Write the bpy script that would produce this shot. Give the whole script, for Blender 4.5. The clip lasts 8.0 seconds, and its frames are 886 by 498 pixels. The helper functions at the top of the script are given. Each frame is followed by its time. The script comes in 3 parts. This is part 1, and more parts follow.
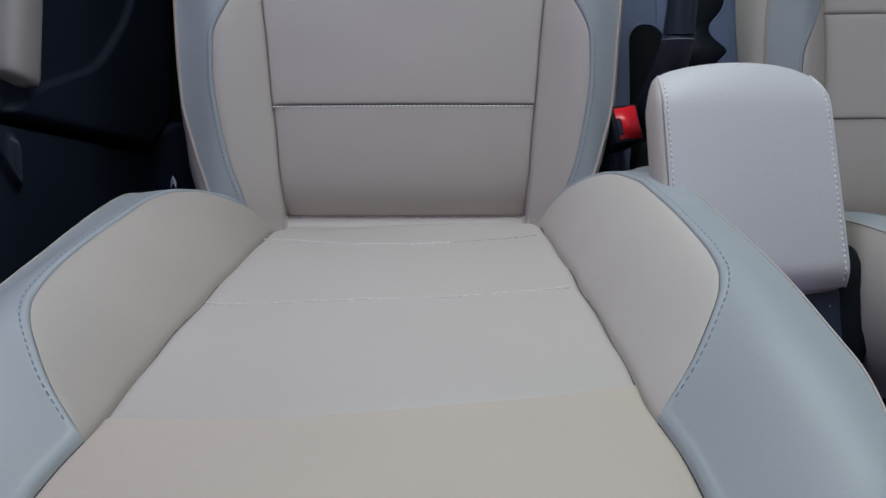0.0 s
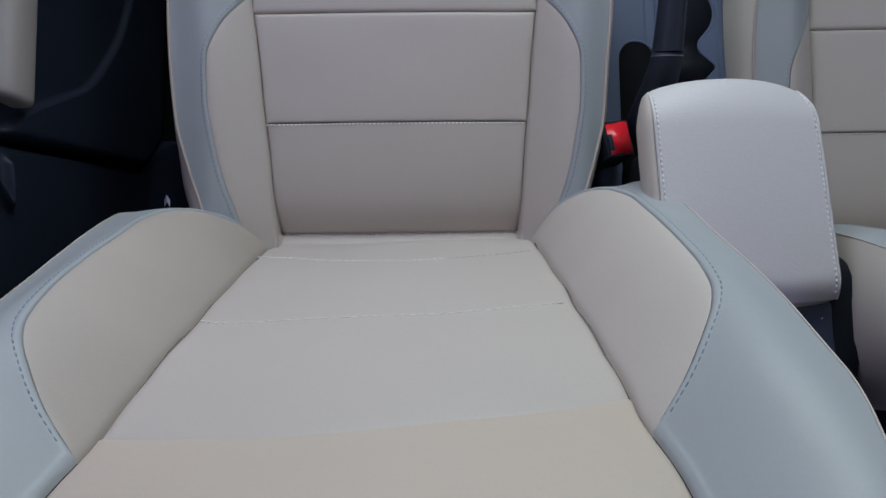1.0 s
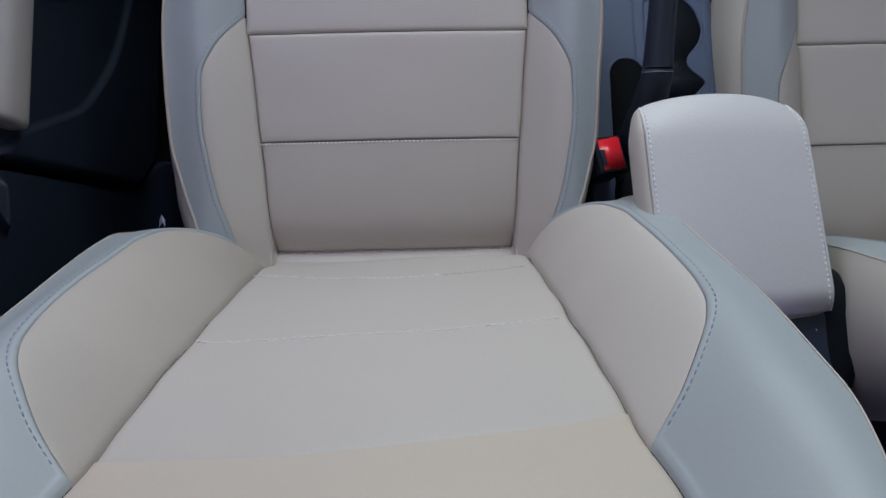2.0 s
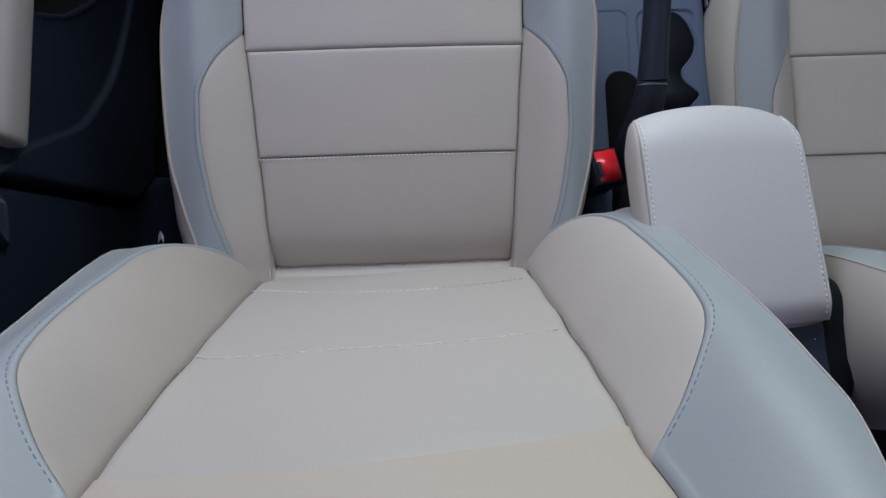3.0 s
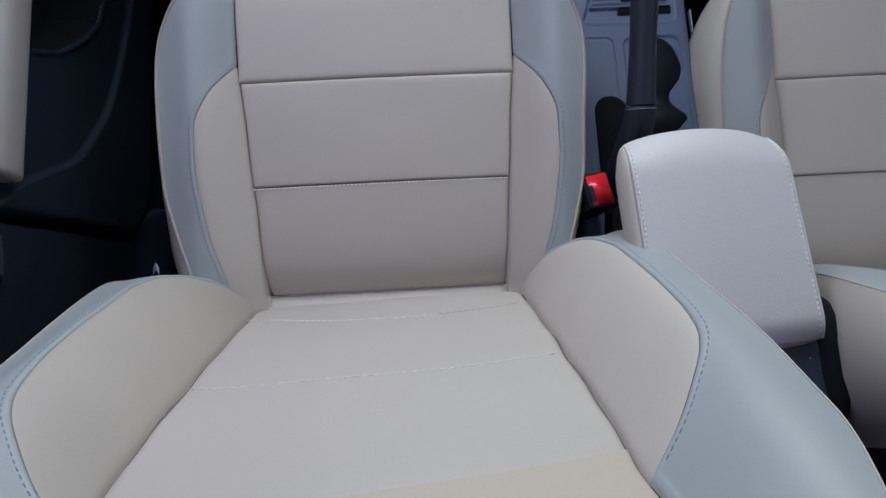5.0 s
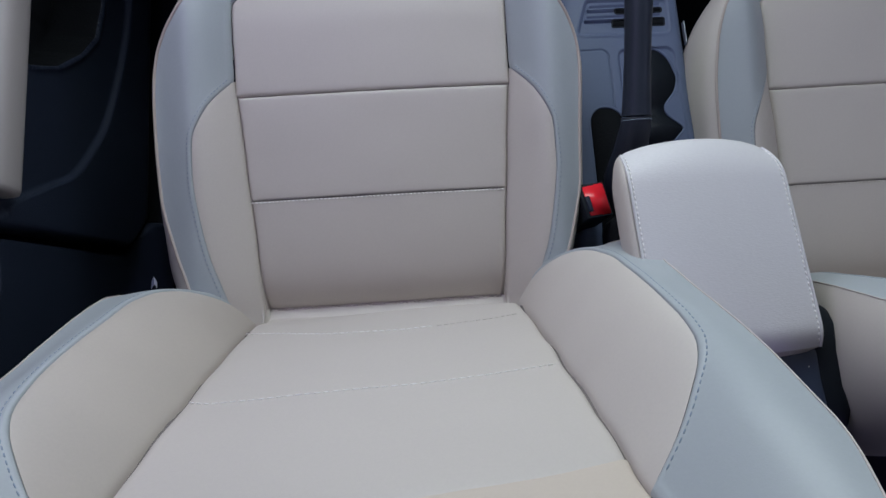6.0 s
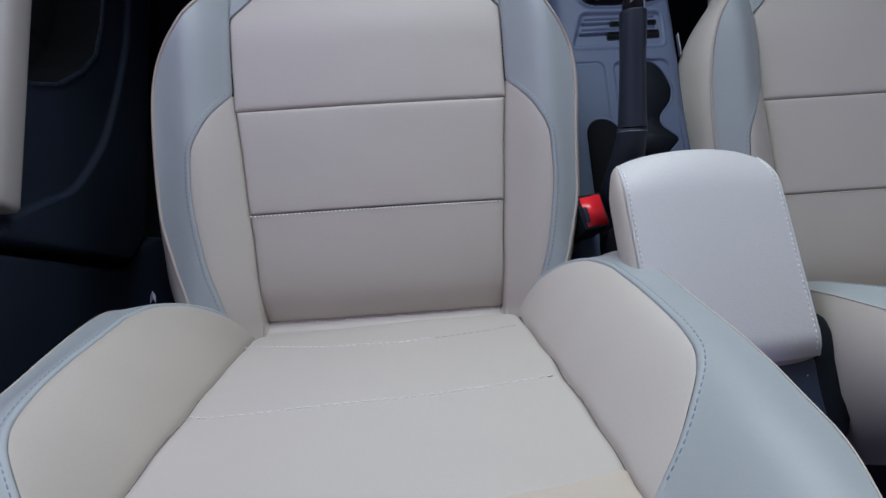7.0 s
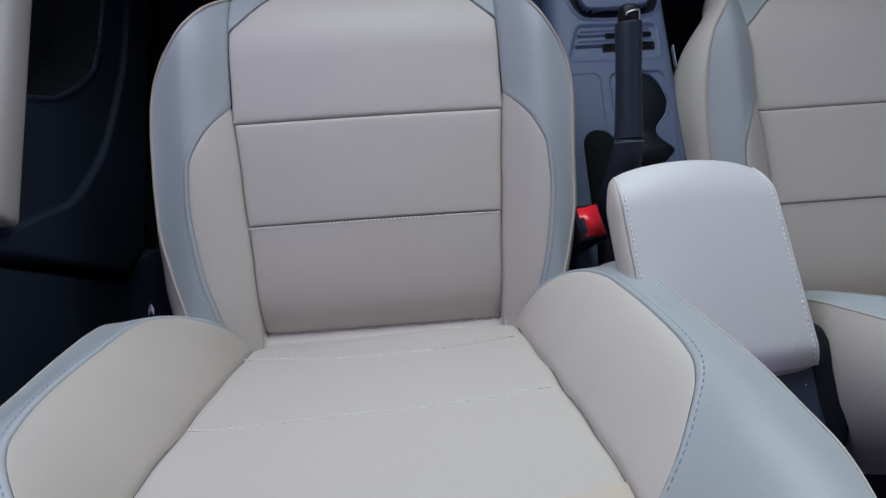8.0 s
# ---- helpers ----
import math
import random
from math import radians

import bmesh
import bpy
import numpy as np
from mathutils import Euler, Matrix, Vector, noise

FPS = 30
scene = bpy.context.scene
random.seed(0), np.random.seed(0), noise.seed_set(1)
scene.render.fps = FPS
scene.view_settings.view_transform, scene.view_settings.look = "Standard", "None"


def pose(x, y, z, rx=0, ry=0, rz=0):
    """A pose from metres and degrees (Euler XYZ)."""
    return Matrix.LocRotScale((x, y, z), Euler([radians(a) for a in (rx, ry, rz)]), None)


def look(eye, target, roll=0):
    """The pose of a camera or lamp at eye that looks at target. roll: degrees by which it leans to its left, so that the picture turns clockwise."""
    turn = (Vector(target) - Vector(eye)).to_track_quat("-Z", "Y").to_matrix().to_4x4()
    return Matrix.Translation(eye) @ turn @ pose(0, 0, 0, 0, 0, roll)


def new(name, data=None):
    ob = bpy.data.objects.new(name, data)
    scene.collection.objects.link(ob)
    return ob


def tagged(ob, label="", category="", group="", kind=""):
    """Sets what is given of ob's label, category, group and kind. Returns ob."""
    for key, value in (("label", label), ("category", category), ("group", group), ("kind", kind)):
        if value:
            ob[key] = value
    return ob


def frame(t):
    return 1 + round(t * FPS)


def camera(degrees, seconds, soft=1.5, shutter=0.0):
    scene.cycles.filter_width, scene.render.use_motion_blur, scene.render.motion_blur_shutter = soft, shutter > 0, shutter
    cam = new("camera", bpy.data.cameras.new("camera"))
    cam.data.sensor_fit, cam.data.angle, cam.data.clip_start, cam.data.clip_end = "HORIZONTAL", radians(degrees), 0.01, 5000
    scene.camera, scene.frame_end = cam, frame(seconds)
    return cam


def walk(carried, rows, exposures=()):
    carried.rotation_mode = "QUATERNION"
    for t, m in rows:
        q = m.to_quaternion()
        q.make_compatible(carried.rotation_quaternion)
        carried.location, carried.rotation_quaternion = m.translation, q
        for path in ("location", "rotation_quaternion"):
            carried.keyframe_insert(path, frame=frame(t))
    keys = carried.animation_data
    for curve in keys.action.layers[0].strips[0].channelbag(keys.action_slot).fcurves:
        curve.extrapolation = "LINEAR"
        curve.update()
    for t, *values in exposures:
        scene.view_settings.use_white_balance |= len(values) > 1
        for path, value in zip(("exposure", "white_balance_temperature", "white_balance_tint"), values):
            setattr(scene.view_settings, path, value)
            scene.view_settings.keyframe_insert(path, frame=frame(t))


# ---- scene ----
cam = camera(69.0, 8.0, soft=1.5)
PATH = [
    (0.0, 0.047, -0.084, 1.119, 2.99, -0.099, -0.191),
    (0.5, 0.047, -0.084, 1.120, 3.735, -0.369, -0.48),
    (1.0, 0.047, -0.083, 1.121, 4.353, -0.595, -0.769),
    (1.5, 0.047, -0.084, 1.122, 4.994, -0.833, -1.068),
    (2.0, 0.047, -0.083, 1.123, 5.815, -0.947, -1.527),
    (3.5, 0.046, -0.083, 1.126, 7.449, -1.127, -2.371),
    (4.0, 0.047, -0.083, 1.127, 7.997, -1.166, -2.677),
    (4.5, 0.047, -0.082, 1.128, 8.625, -1.236, -2.978),
    (6.0, 0.047, -0.082, 1.130, 10.23, -1.424, -3.78),
    (6.5, 0.047, -0.082, 1.131, 10.76, -1.383, -4.036),
    (7.0, 0.047, -0.082, 1.132, 11.288, -1.481, -4.268),
    (7.5, 0.047, -0.081, 1.133, 11.743, -1.607, -4.464),
    (8.0, 0.046, -0.081, 1.134, 12.191, -1.659, -4.571),
]
walk(cam, [(t, pose(*p)) for t, *p in PATH], exposures=[(0.0, -0.14, 5830, 10.2), (8.0, 0.11, 5740, 10.6)])

# ---- light: an overcast sky through the car's windows ----
world = bpy.data.worlds.new("world")
scene.world = world
world.use_nodes = True
sky = world.node_tree.nodes.new("ShaderNodeTexSky")
sky.sky_type, sky.sun_disc, sky.sun_elevation, sky.sun_rotation = "NISHITA", False, radians(50), radians(200)
back_node = world.node_tree.nodes["Background"]
back_node.inputs["Strength"].default_value = 0.02
world.node_tree.links.new(sky.outputs[0], back_node.inputs["Color"])
sun = new("sun", bpy.data.lights.new("sun", "SUN"))
sun.data.energy, sun.data.angle, sun.data.color = 0.8, radians(20), (1.0, 0.96, 0.9)
sun.matrix_world = look((1.0, -3.0, 5.0), (0.3, 0.0, 0.0))


def window_light(name, eye, target, w, h, power, colour):
    ob = new(name, bpy.data.lights.new(name, "AREA"))
    ob.data.shape, ob.data.size, ob.data.size_y = "RECTANGLE", w, h
    ob.data.energy, ob.data.color = power, colour
    ob.matrix_world = look(eye, target)
    return ob


window_light("windscreen_daylight", (0.12, 1.00, 0.94), (0.12, -0.3, 0.66), 1.0, 0.46, 11.7, (0.945, 0.99, 0.895))
window_light("left_window_daylight", (-0.40, 0.50, 1.05), (0.0, 0.25, 0.35), 0.60, 0.34, 1.3, (0.70, 0.50, 1.0))
window_light("right_window_daylight", (1.15, 0.20, 1.10), (0.5, 0.0, 0.45), 1.0, 0.36, 0.95, (0.92, 0.88, 1.0))
# added violet fill from the right rear, no seen source, tints the cushions
window_light("rear_violet_fill", (1.15, -0.60, 1.08), (0.2, 0.2, 0.4), 0.70, 0.32, 3.0, (0.66, 0.54, 1.0))


# ---- materials ----
def material(name, colour, rough=0.5, bump=0.0, grain=900.0, vary=0.06, metal=0.0, gloss=0.5, wrinkle=1.0):
    m = bpy.data.materials.new(name)
    m.use_nodes = True
    nt = m.node_tree
    n, l = nt.nodes, nt.links
    b = n["Principled BSDF"]
    b.inputs["Roughness"].default_value, b.inputs["Metallic"].default_value = rough, metal
    b.inputs["Specular IOR Level"].default_value = gloss
    tc = n.new("ShaderNodeTexCoord")
    big = n.new("ShaderNodeTexNoise")
    big.inputs["Scale"].default_value, big.inputs["Detail"].default_value = 7.0, 3.0
    l.new(tc.outputs["Object"], big.inputs["Vector"])
    fine = n.new("ShaderNodeTexNoise")
    fine.inputs["Scale"].default_value, fine.inputs["Detail"].default_value = grain * 0.35, 2.0
    l.new(tc.outputs["Object"], fine.inputs["Vector"])
    mix = n.new("ShaderNodeMix")
    mix.data_type = "RGBA"
    d = tuple(c * (1 - vary) for c in colour)
    e = tuple(min(1.0, c * (1 + vary)) for c in colour)
    mix.inputs["A"].default_value, mix.inputs["B"].default_value = (*d, 1), (*e, 1)
    l.new(big.outputs["Fac"], mix.inputs["Factor"])
    mix2 = n.new("ShaderNodeMix")
    mix2.data_type, mix2.blend_type = "RGBA", "MULTIPLY"
    mix2.inputs["Factor"].default_value = 0.18
    l.new(mix.outputs["Result"], mix2.inputs["A"])
    l.new(fine.outputs["Color"], mix2.inputs["B"])
    ramp = n.new("ShaderNodeMapRange")
    ramp.inputs["To Min"].default_value, ramp.inputs["To Max"].default_value = 0.75, 1.15
    l.new(fine.outputs["Fac"], ramp.inputs["Value"])
    l.new(ramp.outputs["Result"], mix2.inputs["B"])
    l.new(mix2.outputs["Result"], b.inputs["Base Color"])
    rr = n.new("ShaderNodeMapRange")
    rr.inputs["To Min"].default_value, rr.inputs["To Max"].default_value = max(0.02, rough - 0.08), min(1, rough + 0.08)
    l.new(big.outputs["Fac"], rr.inputs["Value"])
    l.new(rr.outputs["Result"], b.inputs["Roughness"])
    if bump:
        cell = n.new("ShaderNodeTexVoronoi")
        cell.feature = "SMOOTH_F1"
        cell.inputs["Scale"].default_value = grain
        stretch = n.new("ShaderNodeMapping")
        stretch.inputs["Scale"].default_value = (wrinkle, 1.0, 1.0)
        l.new(tc.outputs["Object"], stretch.inputs["Vector"])
        l.new(stretch.outputs["Vector"], cell.inputs["Vector"])
        bp = n.new("ShaderNodeBump")
        bp.inputs["Strength"].default_value, bp.inputs["Distance"].default_value = bump, 0.0006
        l.new(cell.outputs["Distance"], bp.inputs["Height"])
        l.new(bp.outputs["Normal"], b.inputs["Normal"])
    return m


BEIGE = material("beige_leatherette", (0.547, 0.501, 0.455), 0.5, 0.10, 1100, 0.03)
# a darker, warmer and blotchier beige for one side panel
DARK_BEIGE = material("dark_beige_leatherette", (0.455, 0.408, 0.360), 0.5, 0.10, 1100, 0.12)
CREAM = material("cream_leatherette", (0.57, 0.495, 0.415), 0.5, 0.10, 1100, 0.03)
GREY = material("pale_grey_leatherette", (0.375, 0.404, 0.421), 0.46, 0.08, 1100, 0.03)
PALE = material("grained_armrest_leatherette", (0.65, 0.635, 0.64), 0.48, 0.2, 900, 0.03, wrinkle=0.35)
THREAD = material("pale_thread", (0.86, 0.84, 0.81), 0.7, 0, 900, 0.05)
GREYTHREAD = material("blue_grey_thread", (0.225, 0.275, 0.34), 0.7, 0, 900, 0.05)
PIPE = material("beige_piping", (0.46, 0.395, 0.345), 0.5, 0, 900, 0.04)
BLACK = material("black_plastic", (0.018, 0.024, 0.041), 0.45, 0.4, 700, 0.15, gloss=0.35)
CONSOLE = material("slate_console_plastic", (0.104, 0.134, 0.222), 0.5, 0.3, 800, 0.08)
CARPET = material("black_carpet", (0.007, 0.008, 0.010), 0.95, 1.0, 300, 0.3, gloss=0.15)
RED = material("red_plastic", (0.82, 0.022, 0.035), 0.25, 0, 600, 0.05)
CHROME = material("brushed_metal", (0.55, 0.55, 0.57), 0.3, 0, 600, 0.03, metal=1.0)
LINER = material("grey_headliner", (0.16, 0.16, 0.17), 0.9, 0.4, 400, 0.05)
PAD = material("door_pad_leatherette", (0.315, 0.288, 0.278), 0.5, 0.25, 1100, 0.03)
CUP = material("dark_slate_plastic", (0.008, 0.011, 0.016), 0.6, 0.3, 800, 0.08, gloss=0.2)
GRIP = material("grip_leather", (0.013, 0.019, 0.034), 0.5, 0.4, 900, 0.10)
FOAM = material("dark_seam_backing", (0.16, 0.145, 0.135), 0.9, 0, 600, 0.1)
WHITE = material("white_label", (0.75, 0.75, 0.75), 0.6, 0, 600, 0.03)


# ---- builders ----
def mesh_object(name, verts, faces, mat, parent=None, label="", smooth=True):
    me = bpy.data.meshes.new(name)
    me.from_pydata([tuple(map(float, v)) for v in verts], [], faces)
    me.validate()
    if smooth:
        me.polygons.foreach_set("use_smooth", [True] * len(me.polygons))
    me.materials.append(mat)
    ob = new(name, me)
    if parent:
        ob.parent = parent
    if label:
        ob["label"] = label
    return ob


def part(name, bm, mat, parent=None, label="", smooth=True):
    me = bpy.data.meshes.new(name)
    bm.to_mesh(me)
    bm.free()
    if smooth:
        me.polygons.foreach_set("use_smooth", [True] * len(me.polygons))
    me.materials.append(mat)
    ob = new(name, me)
    if parent:
        ob.parent = parent
    if label:
        ob["label"] = label
    return ob


def box(size, centre, bevel=0.004, seg=2, bm=None):
    bm = bm or bmesh.new()
    made = bmesh.ops.create_cube(bm, size=1.0, matrix=Matrix.Translation(centre) @ Matrix.Diagonal((*size, 1)))
    if bevel:
        edges = list({e for v in made["verts"] for e in v.link_edges})
        bmesh.ops.bevel(bm, geom=edges, offset=bevel, segments=seg, affect="EDGES", profile=0.6)
    return bm


def thing(name, place, label, category, group="", kind=""):
    ob = new(name)
    ob.location = place
    return tagged(ob, label, category, group, kind)


def curve(*pts):
    """A smooth function through (t, value) knots, held at the ends."""
    ts, vs = np.array([p[0] for p in pts], float), np.array([p[1] for p in pts], float)
    d = np.diff(vs) / np.diff(ts)
    m = np.zeros(len(ts))
    m[0], m[-1] = d[0], d[-1]
    for i in range(1, len(ts) - 1):
        m[i] = 0 if d[i - 1] * d[i] <= 0 else 2 * d[i - 1] * d[i] / (d[i - 1] + d[i])

    def f(t):
        t = min(max(t, ts[0]), ts[-1])
        i = min(int(np.searchsorted(ts, t, side="right")) - 1, len(ts) - 2)
        h = ts[i + 1] - ts[i]
        x = (t - ts[i]) / h
        return float((2 * x**3 - 3 * x**2 + 1) * vs[i] + (x**3 - 2 * x**2 + x) * h * m[i]
                     + (3 * x**2 - 2 * x**3) * vs[i + 1] + (x**3 - x**2) * h * m[i + 1])
    return f


def ease(a, b, x):
    x = min(max((x - a) / (b - a), 0), 1)
    return x * x * (3 - 2 * x)


def spaced(n):
    """Samples of 0..1, closer at both ends."""
    return [0.5 - 0.5 * math.cos(math.pi * i / n) for i in range(n + 1)]


def crowded(n, k=2.2):
    """Samples of 0..1, closer at the start."""
    return [(i / n) ** k for i in range(n + 1)]


def panel(name, left, right, v0, v1, place, mat, parent, label="", nu=26, nv=30, groove=0.0022, reach=0.006, sunk=(1, 1, 1, 1), welt=0.0, deep=0.006):
    """An upholstery panel between the curves left(v) and right(v); its sewn edges sink into a groove.
    sunk: how deep at left, right, start, end; welt: height of the folded seam beside the left edge; deep: of the sewn cleft."""
    verts, faces = [], []
    for tv in spaced(nv):
        v = v0 + (v1 - v0) * tv
        a, b = left(v), right(v)
        for tu in crowded(nu) if welt else spaced(nu):
            u = a + (b - a) * tu
            w, h = abs(b - a), abs(v1 - v0)
            drop = max(sunk[0] * math.exp(-tu * w / reach), sunk[1] * math.exp(-(1 - tu) * w / reach),
                       sunk[2] * math.exp(-tv * h / reach), sunk[3] * math.exp(-(1 - tv) * h / reach))
            cut = [k if k >= 0.8 else 0.0 for k in sunk]
            cleft = max(cut[0] * math.exp(-tu * w / 0.0008), cut[1] * math.exp(-(1 - tu) * w / 0.0008),
                        cut[2] * math.exp(-tv * h / 0.0008), cut[3] * math.exp(-(1 - tv) * h / 0.0008))
            fold = welt * (1 - ease(0.0042, 0.0075, tu * w)) * ease(0.0, 0.0016, tu * w)
            verts.append(place(u, v, fold - groove * drop - deep * cleft))
    for j in range(nv):
        for i in range(nu):
            k = j * (nu + 1) + i
            faces.append((k, k + 1, k + nu + 2, k + nu + 1))
    return mesh_object(name, verts, faces, mat, parent, label)


def tube(name, points, radius, mat, parent, sides=8, label=""):
    pts = [Vector(p) for p in points]
    verts, faces = [], []
    up = Vector((0.13, 0.21, 0.97))
    for i, p in enumerate(pts):
        d = (pts[min(i + 1, len(pts) - 1)] - pts[max(i - 1, 0)]).normalized()
        a = d.cross(up).normalized()
        b = d.cross(a).normalized()
        for k in range(sides):
            t = 2 * math.pi * k / sides
            verts.append(p + radius * (a * math.cos(t) + b * math.sin(t)))
    for i in range(len(pts) - 1):
        for k in range(sides):
            q, r = i * sides + k, i * sides + (k + 1) % sides
            faces.append((q, r, r + sides, q + sides))
    faces.append(tuple(range(sides))[::-1])
    faces.append(tuple(range(len(verts) - sides, len(verts))))
    return mesh_object(name, verts, faces, mat, parent, label)


def stitches(name, line, mat, parent, step=0.0075, fill=0.7, radius=0.0008, label=""):
    """A row of thread dashes along the points of line, each a small bowed bead."""
    pts = [Vector(p) for p in line]
    run = [0.0]
    for a, b in zip(pts, pts[1:]):
        run.append(run[-1] + (b - a).length)

    def along(s):
        i = min(max(int(np.searchsorted(run, s)) - 1, 0), len(pts) - 2)
        return pts[i].lerp(pts[i + 1], (s - run[i]) / max(run[i + 1] - run[i], 1e-9))
    verts, faces = [], []
    s = 0.0
    rnd = random.Random(3)
    while s + step * fill < run[-1]:
        a, b = along(s), along(s + step * fill * rnd.uniform(0.9, 1.05))
        d = (b - a).normalized()
        x = d.cross(Vector((0.1, 0.2, 0.97))).normalized()
        y = d.cross(x).normalized()
        base = len(verts)
        for f, r in ((0, 0.35), (0.2, 1), (0.8, 1), (1, 0.35)):
            for k in range(5):
                t = 2 * math.pi * k / 5
                verts.append(a.lerp(b, f) + radius * r * (x * math.cos(t) + y * math.sin(t)))
        for i in range(3):
            for k in range(5):
                q, r = base + i * 5 + k, base + i * 5 + (k + 1) % 5
                faces.append((q, r, r + 5, q + 5))
        faces.append(tuple(range(base, base + 5))[::-1])
        faces.append(tuple(range(base + 15, base + 20)))
        s += step
    ob = mesh_object(name, verts, faces, mat, parent, label)
    ob["kind"] = "stuff"
    return ob


def loft(name, rings, mat, parent, label="", closed=True, caps=True, smooth=True):
    """Skin rings of equally many points."""
    verts, faces = [], []
    n = len(rings[0])
    for r in rings:
        verts.extend(r)
    for i in range(len(rings) - 1):
        for k in range(n if closed else n - 1):
            q, r = i * n + k, i * n + (k + 1) % n
            faces.append((q, r, r + n, q + n))
    if caps:
        faces.append(tuple(range(n))[::-1])
        faces.append(tuple(range(len(verts) - n, len(verts))))
    return mesh_object(name, verts, faces, mat, parent, label, smooth)


# ---- seats ----
SLOPE = radians(9)
cushion_inner = curve((-0.03, 0.155), (0.0, 0.156), (0.14, 0.1655), (0.275, 0.175), (0.30, 0.1775), (0.40, 0.178))
cushion_front = curve((0.30, 0.1775), (0.396, 0.178), (0.414, 0.1625), (0.430, 0.147), (0.445, 0.130), (0.462, 0.088), (0.472, 0.0))
cushion_seam = curve((-0.03, 0.178), (0.0, 0.188), (0.043, 0.2005), (0.066, 0.2075), (0.113, 0.2165), (0.17, 0.223), (0.2125, 0.222),
                     (0.25, 0.2085), (0.298, 0.1775))
cushion_edge = curve((-0.03, 0.222), (0.037, 0.236), (0.08, 0.249), (0.147, 0.264), (0.217, 0.2672), (0.255, 0.2676), (0.288, 0.2664), (0.32, 0.2615), (0.35, 0.2500),
                     (0.375, 0.2345), (0.40, 0.2180), (0.435, 0.194), (0.47, 0.160), (0.498, 0.095), (0.508, 0.0))
back_inner = curve((-0.04, 0.160), (0.0, 0.164), (0.15, 0.172), (0.24, 0.1755), (0.32, 0.181), (0.41, 0.182), (0.5, 0.191), (0.62, 0.19))
back_seam = curve((-0.04, 0.167), (0.0, 0.178), (0.04, 0.203), (0.078, 0.224), (0.115, 0.240), (0.16, 0.2485), (0.235, 0.249), (0.32, 0.251),
                  (0.351, 0.2495), (0.371, 0.2435), (0.396, 0.227), (0.418, 0.2085), (0.438, 0.184))
back_edge = curve((-0.04, 0.225), (0.0, 0.250), (0.05, 0.275), (0.10, 0.288), (0.17, 0.293), (0.45, 0.290), (0.52, 0.275), (0.58, 0.235),
                  (0.61, 0.18), (0.625, 0.0))
back_bulge = curve((-0.04, 0.015), (0.0, 0.033), (0.036, 0.050), (0.085, 0.067), (0.12, 0.074), (0.2, 0.076), (0.33, 0.072), (0.45, 0.060), (0.62, 0.03))
back_crest = curve((-0.04, 0.205), (0.0, 0.216), (0.04, 0.226), (0.085, 0.238), (0.12, 0.254), (0.16, 0.2600), (0.30, 0.268), (0.40, 0.289), (0.62, 0.29))


def pulled(f, size, pitch, phase):
    """The seam f drawn in and out a little by the tension of the cover."""
    return lambda t: f(t) + size * math.sin(t * pitch + phase) * math.sin(t * pitch * 0.37 + 1.3 * phase)


back_inner = pulled(back_inner, 0.0014, 52, 0.6)
cushion_inner = pulled(cushion_inner, 0.0008, 40, 0.2)


def cushion_height(u, v):
    a, ui = abs(u), cushion_inner(v)
    h = 0.005 * max(0, 1 - (a / ui) ** 2)
    if a > ui:
        h += 0.042 * math.sin(min((a - ui) / (0.228 - ui), 1) * math.pi / 2)
        h -= (0.016 if u > 0 else 0.008) * ease(0.222, 0.27, a)
    h -= 0.029 * math.exp(-max(v, 0) / 0.027) * (1 if a < ui else 0.25)
    if v < 0 and a < ui + 0.002:
        h -= 0.8 * v
    if v > 0.36:
        h -= 3.0 * (v - 0.36) ** 2
    return h


def back_height(u, w):
    a, ui, top = abs(u), back_inner(w), back_bulge(w)
    h = 0.006 * max(0, 1 - (a / ui) ** 2) * ease(0.0, 0.06, w) + 0.006 * math.sin(min(max(w / 0.5, 0), 1) * math.pi)
    if a > ui:
        s = min((a - ui) / max(back_crest(w) - ui, 0.01), 1)
        h += top * math.sin(s * math.pi / 2) ** 1.06
        h -= (0.019 * ease(0.03, 0.25, w) - 0.008 if u > 0 else 0.004 + 0.011 * ease(0.10, 0.32, w)) * ease(0.242, 0.298, a)
    h -= (0.011 + 0.030 * min(max(u + 0.165, 0), 0.33)) * math.exp(-max(w, 0) / 0.028) * (1 - ease(0, 0.035, a - ui))
    if w > 0.52:
        h -= 3.0 * (w - 0.52) ** 2
    return h


